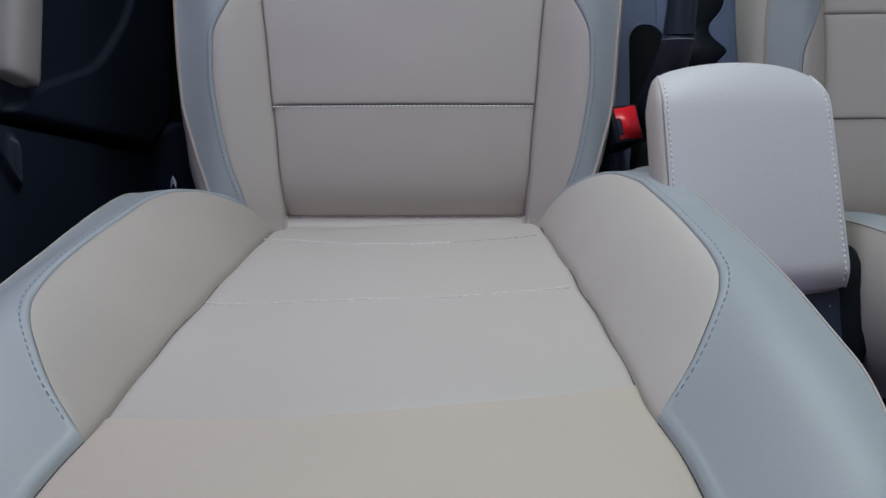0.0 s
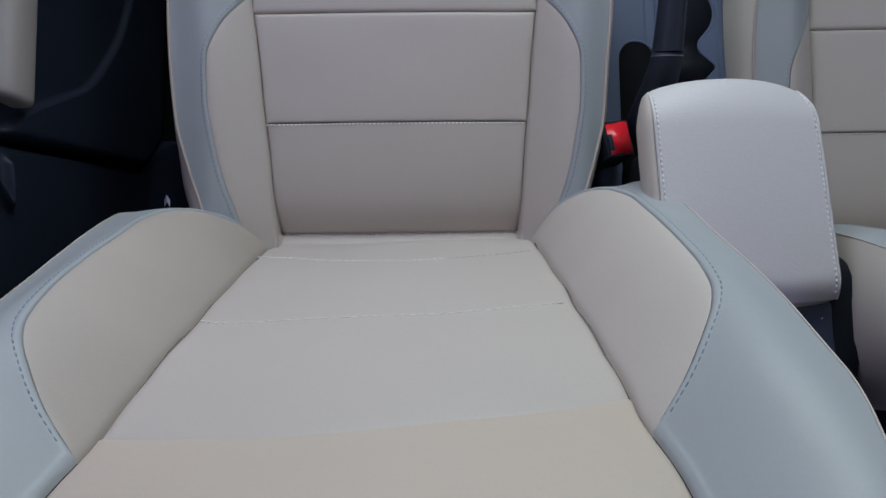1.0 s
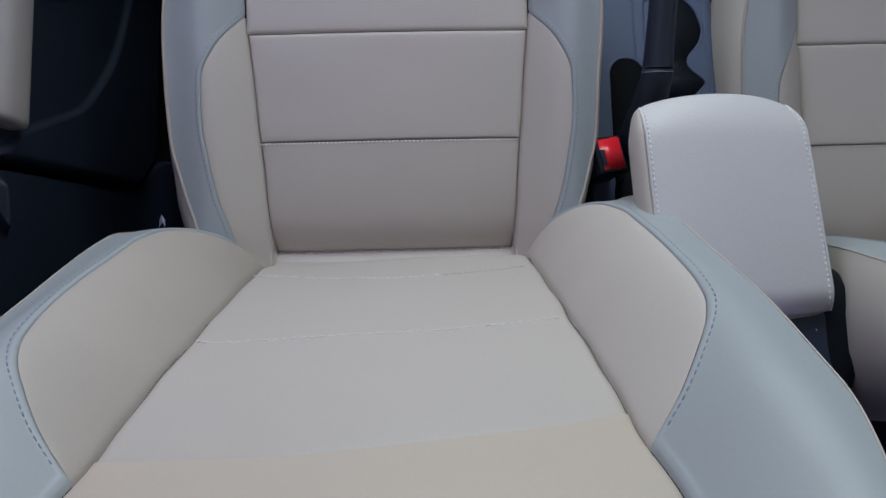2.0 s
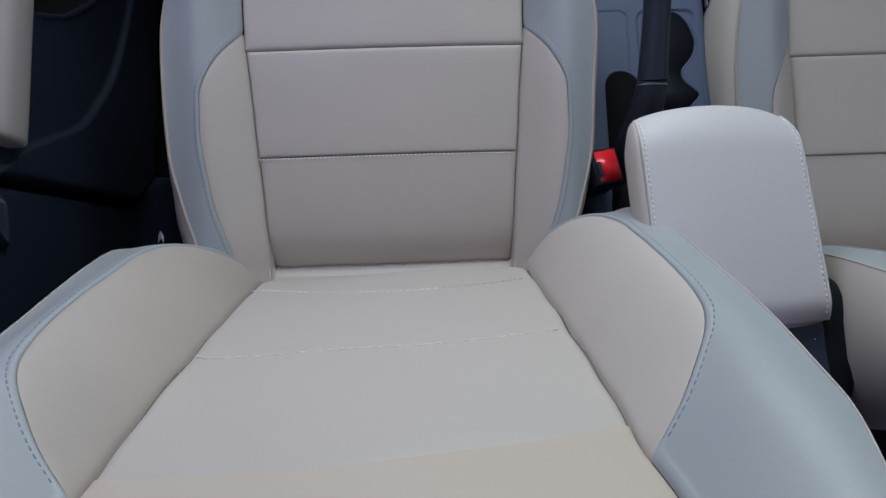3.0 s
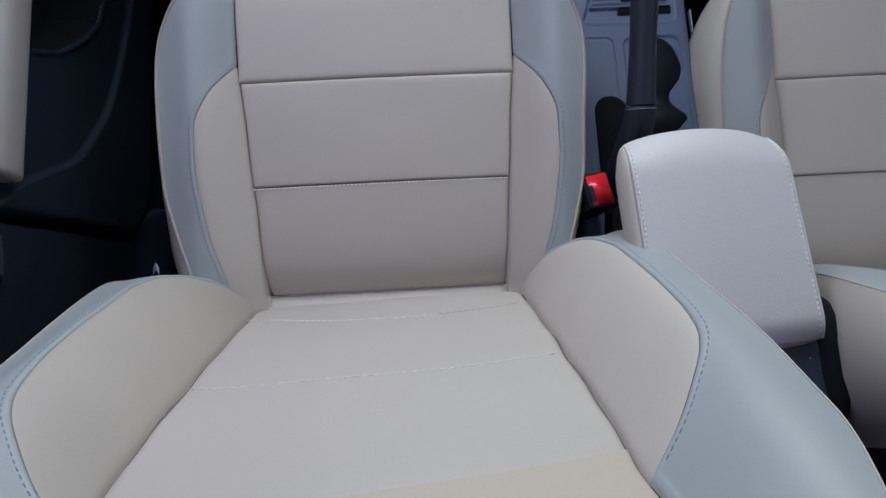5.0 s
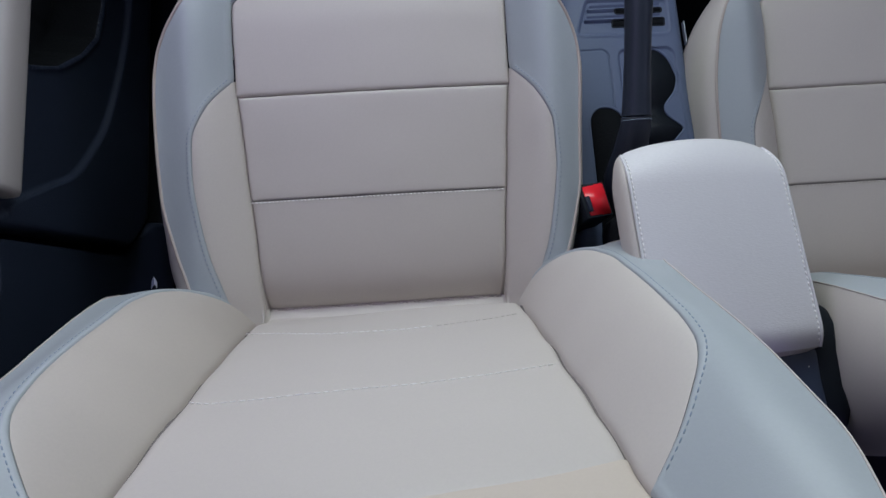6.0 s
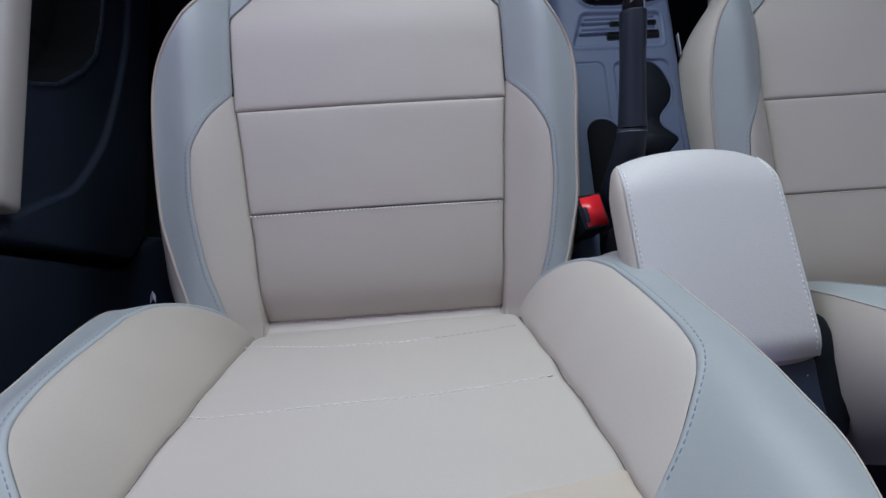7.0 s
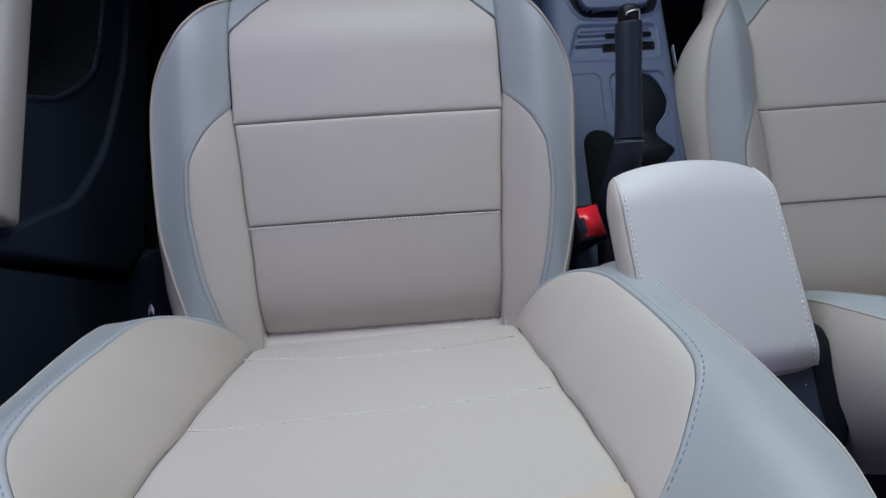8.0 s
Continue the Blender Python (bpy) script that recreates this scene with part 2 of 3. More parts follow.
def seat(place, label, recline, yaw, back=0.0, aside=0.0, lean=0.0, square=0.0, deep=1.0, puff=1.0):
    """lean: how far the cover is drawn in at the right rear; square: fuller front corners;
    deep: how thick the sides of the backrest are; puff: how far the sides of the cushion swell."""
    root = thing("car_seat", place, label, "car seat", "front car seats")
    tilt, turn = radians(recline), radians(yaw)
    w_axis = Vector((0, -math.sin(tilt), math.cos(tilt)))
    n0 = Vector((0, math.cos(tilt), math.sin(tilt)))
    n_axis = n0 * math.cos(turn) + Vector((1, 0, 0)) * math.sin(turn)
    u_axis = Vector((1, 0, 0)) * math.cos(turn) - n0 * math.sin(turn)
    v_axis, c_axis = Vector((0, math.cos(SLOPE), math.sin(SLOPE))), Vector((0, -math.sin(SLOPE), math.cos(SLOPE)))
    origin = Vector((0, 0, 0.30))

    def uneven(u, v, k):
        """Slight unevenness of foam under a taut cover."""
        p = Vector((u * 9 + k, v * 9, place[0] * 3))
        return 0.0016 * noise.noise(p) + 0.0006 * noise.noise(p * 3.1)

    def on_cushion(u, v, lift=0.0):
        return origin + Vector((u, 0, 0)) + v_axis * v + c_axis * (cushion_height(u, v) + uneven(u, v, 0) + lift)

    def on_back(u, w, lift=0.0):
        return origin + Vector((aside, -back, 0)) + u_axis * u + w_axis * w + n_axis * (back_height(u, w) + uneven(u, w, 5) + lift)

    def bow(u, w):
        """How far the cross seams of the backrest bow up in the middle and hang to one side."""
        return 0.020 * (1 - (u / 0.18) ** 2) - 0.045 * u * ease(0.26, 0.40, w)

    def on_centre(u, w, lift=0.0):
        return on_back(u, w + bow(u, w), lift)

    # cushion
    cushion = new("cushion")
    cushion.parent = root
    seam2, seam1 = 0.1395, 0.2755
    panel("rear_tongue", lambda v: -cushion_inner(v), cushion_inner, -0.05, 0.0, on_cushion, BEIGE, cushion, "", 30, 10, sunk=(0.6, 0.6, 0, 0))
    panel("centre_panel", lambda v: -cushion_inner(v), cushion_inner, 0.0, seam2, on_cushion, BEIGE, cushion, "", 40, 30, sunk=(1, 1, 0, 0))
    panel("centre_panel", lambda v: -cushion_inner(v), cushion_inner, seam2, seam1, on_cushion, BEIGE, cushion, "", 40, 34, groove=0.0016, reach=0.0045, sunk=(1, 1, 0.8, 0.8))
    panel("centre_panel", lambda v: -cushion_front(v), cushion_front, seam1, 0.4719, on_cushion, BEIGE, cushion, "", 40, 36, groove=0.0014, reach=0.0040, sunk=(1, 1, 0.8, 1))
    for side in (-1, 1):
        def inner(v, side=side):
            return side * cushion_inner(v)

        def seam(v, side=side):
            return side * cushion_seam(v)

        def start(v, side=side):
            return side * (cushion_seam(v) if v < 0.298 else min(0.178, cushion_edge(v)))

        def rim_at(v, side=side):
            f = cushion_edge(v - square * ease(0.28, 0.40, v))
            return f - (lean * (1 - ease(0.18, 0.36, v)) if side > 0 else 0)

        def edge(v, side=side):
            return side * rim_at(v)
        panel("side_panel", inner, seam, -0.03, 0.2979, on_cushion, BEIGE, cushion, "", 20, 46, groove=0.0016, reach=0.004, sunk=(1, 0.7, 0, 0))
        panel("bolster_panel", start, edge, -0.03, 0.468, on_cushion, GREY, cushion, "pale blue-grey leatherette bolster panel", 34, 110, groove=0.0006, reach=0.0015, deep=0.0030, sunk=(0.9, 0, 0, 0), welt=0.0008)
        panel("front_trim", lambda v, side=side: side * cushion_front(v), lambda v, side=side: side * min(0.178, cushion_edge(v)), 0.398, 0.4719, on_cushion, GREY, cushion,
              "pale blue-grey leatherette front trim", 30, 20, groove=0.0006, reach=0.0015, deep=0.0030, sunk=(0.9, 0.8, 0, 0), welt=0.0008)
        vs = [-0.03 + 0.537 * (i / 140 + 0.18 * math.sin(math.pi * i / 140) * i / 140) for i in range(141)]
        rim = [on_cushion(side * rim_at(v), v, 0.0005) for v in vs]
        away = []
        for i in range(len(rim)):
            d = rim[min(i + 1, len(rim) - 1)] - rim[max(i - 1, 0)]
            away.append(Vector((d.y, -d.x, 0)).normalized() * side)
        tube("piping", rim, 0.0019, PIPE, cushion, 8, "beige piping")
        rings = []
        for f, out in ((0.0, 0.0), (0.004, 0.003), (0.012, 0.006), (0.025, 0.009), (0.042, 0.0108), (0.062, 0.0105), (0.085, 0.007), (0.11, 0.0), (0.135, -0.010), (0.16, -0.022)):
            rings.append([p + q * (out * (1 + (puff - 1) * (1 - 0.6 * ease(0.32, 0.42, v))) - (puff - 1) * 0.07 * f * ease(0.33, 0.45, v)) * (1 + (1.4 * (1 - ease(0.04, 0.16, v)) if side < 0 else 0)) + Vector((0, 0, -f)) for p, q, v in zip(rim, away, vs)])
        loft("side_skirt", rings, BEIGE, cushion, "beige side skirt", closed=False, caps=False)
        line = [on_cushion(side * (cushion_seam(v) + 0.0054), v, 0.0001) for v in (0.01 + 0.286 * i / 80 for i in range(81))]
        stitches("stitching", line, GREYTHREAD, cushion, 0.0060, 0.68, 0.00065)
        line = [on_cushion(side * (cushion_front(v) + 0.005), v, 0.0) for v in (0.412 + 0.058 * i / 40 for i in range(41))]
        stitches("stitching", line, GREYTHREAD, cushion, 0.0055, 0.7, 0.0006)
    panel("front_panel", lambda v: -cushion_edge(v), cushion_edge, 0.472, 0.5079, on_cushion, GREY, cushion, "", 30, 6, sunk=(0, 0, 0, 0))
    us = [-0.165 + 0.330 * i / 60 for i in range(61)]
    stitches("stitching", [on_cushion(u, seam2 - 0.0012, 0.0002) for u in us], THREAD if aside == 0 else BEIGE, cushion, 0.0052, 0.72, 0.0009)
    stitches("stitching", [on_cushion(u * 0.94, -0.0010, 0.0006) for u in us], BEIGE, cushion, 0.0050, 0.8, 0.0013)
    # backrest
    backrest = new("backrest")
    backrest.parent = root
    cuts = (-0.04, 0.098, 0.250, 0.409, 0.604)
    for i in range(4):
        right = back_inner if i < 3 else (lambda w: min(back_inner(w), back_edge(w)))
        panel("centre_panel", lambda w, r=right: -r(w + bow(-0.18, w)), lambda w, r=right: r(w + bow(0.18, w)), cuts[i], cuts[i + 1], on_centre,
              CREAM if i == 3 else BEIGE, backrest, "", 40, 34, groove=0.003, reach=0.009 if i == 3 else 0.006, deep=0.003 if i == 3 else 0.006,
              sunk=(1.7, 1.7, 0, 0.5 if i == 2 else 0) if i < 3 else (0.9, 0.9, 0.5, 0))
    panel("foam_cover", lambda w: -back_edge(w), back_edge, -0.03, 0.60, lambda u, w, lift: on_back(u, w, -0.010), FOAM, backrest, "", 50, 50)
    for side in (-1, 1):
        def inner(w, side=side):
            return side * back_inner(w)

        def seam(w, side=side):
            return side * back_seam(w)

        def start(w, side=side):
            return side * min(back_seam(w) if w < 0.4375 else back_inner(w), back_edge(w))

        def edge(w, side=side):
            return side * back_edge(w)
        # the first seat's left side panel takes the darker beige
        darker = side < 0 and aside == 0
        panel("side_panel", inner, seam, -0.04, 0.4378, on_back, DARK_BEIGE if darker else BEIGE, backrest, "darker, warmer beige side panel" if darker else "", 22, 60, sunk=(1.5, 0.45, 0, 0))
        panel("bolster_panel", start, edge, -0.04, 0.61, on_back, GREY, backrest, "pale blue-grey leatherette bolster panel", 40, 90, groove=0.0006, reach=0.0015, deep=0.0030, sunk=(0.9, 0, 0, 0), welt=0.0009)
        ws = [-0.04 + 0.664 * i / 110 for i in range(111)]
        rim = [on_back(side * back_edge(w), w, 0.0005) for w in ws]
        rings = []
        for f, out in ((0.0, 0.0), (0.008, 0.003), (0.025, 0.008), (0.055, 0.012), (0.09, 0.012), (0.12, 0.006), (0.145, -0.004), (0.16, -0.02)):
            rings.append([p + u_axis * side * out * deep - n_axis * f * deep * (1 - 0.45 * ease(0.12, 0.42, w)) for p, w in zip(rim, ws)])
        loft("side_skirt", rings, BEIGE, backrest, "beige side skirt", closed=False, caps=False)
        tube("piping", rim, 0.0007, BEIGE, backrest, 8, "beige piping")
        line = [on_back(side * (back_seam(w) + 0.0066), w, 0.0001) for w in (0.05 + 0.384 * i / 120 for i in range(121))]
        stitches("stitching", line, GREYTHREAD, backrest, 0.0066, 0.66, 0.00065)
    us = [-0.169 + 0.336 * i / 60 for i in range(61)]
    upper_row = curve((-0.178, 0.242), (-0.166, 0.250), (-0.144, 0.2590), (-0.079, 0.2655), (-0.029, 0.2695), (0.02, 0.2695), (0.07, 0.2655), (0.122, 0.2575), (0.166, 0.247))
    lower_row = curve((-0.166, 0.066), (-0.15, 0.0745), (-0.137, 0.0800), (-0.098, 0.0990), (-0.044, 0.1185), (0.018, 0.126), (0.059, 0.123), (0.113, 0.114), (0.157, 0.097))
    stitches("stitching", [on_back(u, upper_row(u), 0.0001) for u in us], THREAD, backrest, 0.0085, 0.82, 0.0007)
    stitches("stitching", [on_back(u, lower_row(u), 0.0001) for u in us if -0.166 < u < 0.065], THREAD, backrest, 0.0075, 0.86, 0.0008)
    stitches("stitching", [on_back(u, lower_row(u), 0.0) for u in us if 0.06 < u < 0.158], BEIGE, backrest, 0.0075, 0.86, 0.0008)
    # foam core and base under the covers
    part("seat_base", box((0.44, 0.40, 0.12), (0, 0.20, 0.19), 0.02), BLACK, root, "black plastic seat base")
    for x in (-0.19, 0.19):
        part("seat_rail", box((0.04, 0.50, 0.05), (x, 0.18, 0.06), 0.008), BLACK, root)
        part("seat_foot", box((0.03, 0.06, 0.10), (x, 0.02, 0.10), 0.005), BLACK, root)
        part("seat_foot", box((0.03, 0.06, 0.10), (x, 0.36, 0.10), 0.005), BLACK, root)
    return root


seat((0, 0, 0), "beige and pale grey leatherette front seat with stitched seams", 24, -2.2, lean=0.010)
seat((0.722, -0.008, -0.045), "beige and pale grey leatherette front seat beside the console", 12, 0, 0.048, 0.042, square=0.030, deep=1.25, puff=2.4)



# ---- signed distances for moulded surfaces ----
def round_rect(x, y, x0, y0, x1, y1, r):
    cx, cy = (x0 + x1) / 2, (y0 + y1) / 2
    qx, qy = abs(x - cx) - (x1 - x0) / 2 + r, abs(y - cy) - (y1 - y0) / 2 + r
    return math.hypot(max(qx, 0), max(qy, 0)) + min(max(qx, qy), 0) - r


def below(d, soft=0.002):
    """1 inside a shape, 0 outside, with a soft rim."""
    return 1 - ease(-soft, soft, d)


def sheet(name, us, vs, place, pick, mats, parent, level=None):
    """A moulded skin over a grid; pick(u, v) says which of the named parts a face belongs to.
    Grid points near level(u, v) = 0 are drawn onto it."""
    grid = {}
    for part_name, mat, label in mats:
        grid[part_name] = ([], [], {}, mat, label)
    cache, at = {}, {}
    for j, v in enumerate(vs):
        for i, u in enumerate(us):
            at[i, j] = (u, v)
            steep = math.hypot(level(u + 1e-4, v) - level(u, v), level(u, v + 1e-4) - level(u, v)) * 1e4 if level else 1
            if level and abs(level(u, v)) < 0.0022 * max(steep, 1):
                for _ in range(3):
                    f = level(u, v)
                    g = Vector((level(u + 1e-4, v) - f, level(u, v + 1e-4) - f)) * 1e4
                    u, v = u - f * g.x / max(g.length_squared, 0.2), v - f * g.y / max(g.length_squared, 0.2)
                at[i, j] = (u, v)
            cache[i, j] = place(u, v)
    for j in range(len(vs) - 1):
        for i in range(len(us) - 1):
            verts, faces, seen, mat, label = grid[pick((at[i, j][0] + at[i + 1, j + 1][0]) / 2, (at[i, j][1] + at[i + 1, j + 1][1]) / 2)]
            face = []
            for key in ((i, j), (i + 1, j), (i + 1, j + 1), (i, j + 1)):
                if key not in seen:
                    seen[key] = len(verts)
                    verts.append(cache[key])
                face.append(seen[key])
            faces.append(tuple(face))
    return [mesh_object(k, g[0], g[1], g[3], parent, g[4]) for k, g in grid.items() if g[1]]


def steps(a, b, d):
    n = max(1, round((b - a) / d))
    return [a + (b - a) * i / n for i in range(n + 1)]


# ---- centre console ----
TOP = 0.300
console = thing("centre_console", (0.35, 0.2, 0.0), "slate plastic centre console between the front seats", "centre console")
CX, CY = 0.35, 0.2


def rounded(pts, r):
    """A closed outline with its corners rounded off over the length r."""
    out = []
    for i, p in enumerate(pts):
        p, a, b = Vector(p), Vector(pts[i - 1]), Vector(pts[(i + 1) % len(pts)])
        s = p + (a - p).normalized() * min(r, (a - p).length * 0.48)
        e = p + (b - p).normalized() * min(r, (b - p).length * 0.48)
        for t in (0, 0.25, 0.5, 0.75, 1):
            q = s * (1 - t) ** 2 + p * 2 * t * (1 - t) + e * t * t
            out.append((q.x, q.y))
    return out


def outline_distance(pts):
    p = np.array(pts)
    q = np.roll(p, -1, 0)
    e = q - p
    ee = (e * e).sum(1)
    lo, hi = p.min(0) - 0.012, p.max(0) + 0.012

    def f(x, y):
        if not (lo[0] < x < hi[0] and lo[1] < y < hi[1]):
            return 0.012
        w = np.array((x, y)) - p
        t = np.clip((w * e).sum(1) / ee, 0, 1)
        d = np.sqrt((((w - e * t[:, None])) ** 2).sum(1).min())
        cross = (p[:, 1] > y) != (q[:, 1] > y)
        inside = np.count_nonzero(cross & (x < e[:, 0] * (y - p[:, 1]) / np.where(e[:, 1] == 0, 1e-9, e[:, 1]) + p[:, 0])) % 2
        return -d if inside else d
    return f


CUPS = rounded([(0.372, 0.334), (0.396, 0.333), (0.410, 0.318), (0.4195, 0.290), (0.414, 0.270), (0.396, 0.250), (0.397, 0.236), (0.4215, 0.2155), (0.398, 0.192),
                (0.368, 0.190), (0.350, 0.2155), (0.366, 0.236), (0.366, 0.250), (0.349, 0.272), (0.347, 0.300), (0.357, 0.326)], 0.008)
PIT = rounded([(0.2895, 0.05), (0.2895, 0.236), (0.301, 0.250), (0.322, 0.250), (0.337, 0.236), (0.337, 0.05)], 0.010)
SLOT_PANEL = rounded([(0.287, 0.360), (0.304, 0.410), (0.416, 0.406), (0.4145, 0.357)], 0.007)
BEZEL = rounded([(0.288, 0.62), (0.290, 0.46), (0.306, 0.420), (0.340, 0.4165), (0.395, 0.418), (0.424, 0.424), (0.436, 0.46), (0.436, 0.62)], 0.020)
SLOTS = [rounded([(0.344, 0.3895), (0.344, 0.3965), (0.410, 0.3955), (0.409, 0.3895)], 0.002), rounded([(0.337, 0.369), (0.339, 0.380), (0.412, 0.380), (0.411, 0.369)], 0.002)]
cups, pit, slot_panel, bezel = (outline_distance(o) for o in (CUPS, PIT, SLOT_PANEL, BEZEL))
slots = [outline_distance(o) for o in SLOTS]


def console_depth(x, y):
    if cups(x, y) < 0.0012 or pit(x, y) < 0.0012 or min(s(x, y) for s in slots) < 0.0006:
        return 0.12
    d = 0.003 * below(round_rect(x, y, 0.340, 0.150, 0.4185 + 0.004 * (0.33 - y) / 0.1, 0.334, 0.012), 0.0016)
    d += 0.0030 * below(abs(round_rect(x, y, 0.240, 0.0, 0.3265, 0.334, 0.012)) - 0.0006, 0.001)
    p = slot_panel(x, y)
    d += 0.0030 * below(p, 0.0016) - 0.0012 * below(abs(p - 0.004) - 0.001, 0.002)
    for yy, x0 in ((0.3945, 0.303), (0.3785, 0.298)):
        d += 0.0045 * below(round_rect(x, y, x0, yy - 0.0022, 0.350, yy + 0.0022, 0.002), 0.0012)
        d += 0.0025 * below(round_rect(x, y, x0 + 0.004, yy + 0.0045, 0.408, yy + 0.0075, 0.001), 0.0012)
    r = bezel(x, y)
    d -= 0.004 * below(r, 0.004)
    d += 0.016 * below(abs(r + 0.010) - 0.0065, 0.0018)
    side = min(x - 0.258, 0.4385 - x)
    d += 0.02 * math.exp(-max(side, 0) / 0.004) + 0.03 * ease(0.33, 0.42, y) * math.exp(-max(x - 0.258, 0) / 0.011)
    return d


def console_pick(x, y):
    return "gear_bezel" if -0.0165 < bezel(x, y) < -0.0035 else "top_panel"


sheet("console_top", steps(0.258, 0.4385, 0.001), steps(0.03, 0.62, 0.0014),
      lambda x, y: Vector((x - CX, y - CY, TOP - console_depth(x, y))), console_pick,
      (("top_panel", CONSOLE, ""), ("gear_bezel", CUP, "dark gear lever surround")), console)


def well(name, outline, rim, depth, shrink, mat, label, lift=0.0006, sunk=0.0, rim_mat=None):
    """A moulded pocket let into the console, with a narrow rim round its mouth."""
    p = [Vector((x - CX, y - CY, TOP - sunk)) for x, y in outline]
    if sum(a.x * b.y - b.x * a.y for a, b in zip(p, p[1:] + p[:1])) < 0:
        p.reverse()
    out = []
    for i in range(len(p)):
        d = (p[(i + 1) % len(p)] - p[i - 1]).normalized()
        out.append(Vector((d.y, -d.x, 0)))

    def ring(o, z):
        return [a + b * o + Vector((0, 0, z)) for a, b in zip(p, out)]
    loft(name + "_rim", [ring(rim, -0.0008), ring(rim * 0.8, lift), ring(0.0002, lift), ring(-0.0006, lift * 0.3), ring(-0.0010, -0.002)], rim_mat or CONSOLE, console, "", True, False)
    loft(name, [ring(-0.0008, -0.0012), ring(-0.001 - shrink * 0.3, -depth * 0.4), ring(-0.001 - shrink * 0.8, -depth * 0.95), ring(-0.001 - shrink * 1.3, -depth)], mat, console, label)


# cup walls and floor get a darker colour for the shade inside
well("cup_holder", CUPS, 0.0030, 0.085, 0.004, CUP, "slate double cup holder, darkened inside for its shade", 0.0004, 0.003)
well("brake_recess", PIT, 0.0030, 0.075, 0.002, CARPET, "black recess round the handbrake", 0.0002)
for o in SLOTS:
    well("coin_slot", o, 0.0018, 0.030, 0.0005, CARPET, "black coin slot", 0.0002, 0.003, CUP)
for x in (0.258, 0.4385):
    out = -1 if x < 0.3 else 1
    rings = [[(x - CX + out * o, y - CY, z) for y in steps(-0.18, 0.62, 0.05)] for z, o in ((TOP - 0.019, 0.0), (0.24, 0.003), (0.05, 0.004), (0.0, 0.0))]
    loft("side_wall", rings, CONSOLE, console, "", closed=False, caps=False)
part("trim_strip", box((0.002, 0.034, 0.008), (0.4402 - CX, 0.357 - CY, 0.293), 0.0008), material("satin_metal", (0.30, 0.32, 0.36), 0.5, 0, 600, 0.03, metal=0.6), console, "small silver trim strip")
part("console_pedestal", box((0.135, 0.24, 0.40), (0.356 - CX, -0.03 - CY, 0.205), 0.02, 3), CARPET, console, "black armrest pedestal")

# ---- armrest on the console ----
armrest = thing("armrest", (0.347, 0.02, 0.40), "pale beige leatherette armrest with white side stitching on the console", "armrest")


def lid_z(y):
    return 0.486 + 0.020 * (0.125 - y) / 0.215


def lid_top(s, y):
    """s: -1 at the left seam, 1 at the right seam."""
    half = 0.082 * (1 - (0.085 if s > 0 else 0.02) * max(0, (y - 0.090) / 0.036) ** 2)
    cx = 0.3495 + 0.004 * (0.12 - y) / 0.2
    crown = 0.007 * (1 - s * s)
    f = (y - 0.02) / 0.107
    roll = 0.014 * max(0, (y - 0.085) / 0.045) ** 2.2
    roll += 0.006 * s ** 4 * max(0, (y - 0.090) / 0.036) ** 2
    back_roll = 0.010 * max(0, (-0.065 - y) / 0.024) ** 2
    return Vector((cx + half * s, y + 0.009 * (1 - s * s) * max(0, f) ** 3 - 0.004 * (1 - s * s) * max(0, -f), lid_z(y) + crown - roll - back_roll))


LID = Vector((0.347, 0.02, 0.40))
ys = [-0.089 + 0.215 * t for t in spaced(36)]
top = panel("lid_top", lambda y: -1, lambda y: 1, -0.089, 0.126, lambda s, y, lift: lid_top(s, y) + Vector((0, 0, lift)) - LID, PALE, armrest, "", 30, 40,
            groove=0.0, sunk=(0, 0, 0, 0))
for side in (-1, 1):
    def bulge(y, k, side=side):
        base = lid_top(side, y)
        prof = ((0.0, -0.003), (0.002, -0.001), (0.005, -0.001), (0.0095, -0.008), (0.0115, -0.020), (0.010, -0.036), (0.005, -0.048), (0.0, -0.052))[k]
        end = min(1, max(0, (0.1262 - y) / 0.034)) ** 0.5 if y > 0 else ease(-0.095, -0.07, y)
        return base + Vector((side * prof[0] * (0.75 if side < 0 else 0.3) * (0.1 + 0.9 * end), 0, prof[1] * (0.12 + 0.88 * end))) - LID
    rings = [[bulge(y, k) for y in ys] for k in range(8)]
    loft("lid_side", rings, BEIGE, armrest, "", closed=False, caps=False)
    line = [lid_top(side * 0.965, y) + Vector((0, 0, 0.0)) - LID for y in steps(-0.084, 0.122, 0.003)]
    stitches("stitching", line, THREAD, armrest, 0.0056, 0.7, 0.0010, "white stitching")
    tube("seam_welt", [lid_top(side, y) + Vector((0, 0, 0.0004)) - LID for y in ys], 0.0014, PALE, armrest)
for y, name in ((0.126, "lid_front"), (-0.089, "lid_rear")):
    out = 1 if y > 0 else -1
    rings = []
    for drop, o in ((0.0, 0.0), (0.006, 0.004), (0.018, 0.007), (0.034, 0.004), (0.046, -0.004)):
        rings.append([lid_top(s, y) + Vector((0, out * o * (1 - 0.95 * abs(s) ** 8), -drop * (1 - 0.88 * abs(s) ** 8) - 0.007 * (1 - s * s) * min(1, drop / 0.03))) - LID for s in steps(-1, 1, 0.1)])
    loft(name, rings, PALE if y > 0 else BEIGE, armrest, "", closed=False, caps=False)
part("lid_underside", box((0.150, 0.185, 0.012), (0.0, 0.0, 0.042), 0.004), BLACK, armrest, "black lid underside")
hinge = bmesh.new()
box((0.150, 0.120, 0.075), (0.020, -0.166, 0.052), 0.014, 4, hinge)
part("hinge_block", hinge, material("hinge_plastic", (0.035, 0.050, 0.085), 0.42, 0.2, 800, 0.08), armrest, "slate plastic hinge block")
rings = []
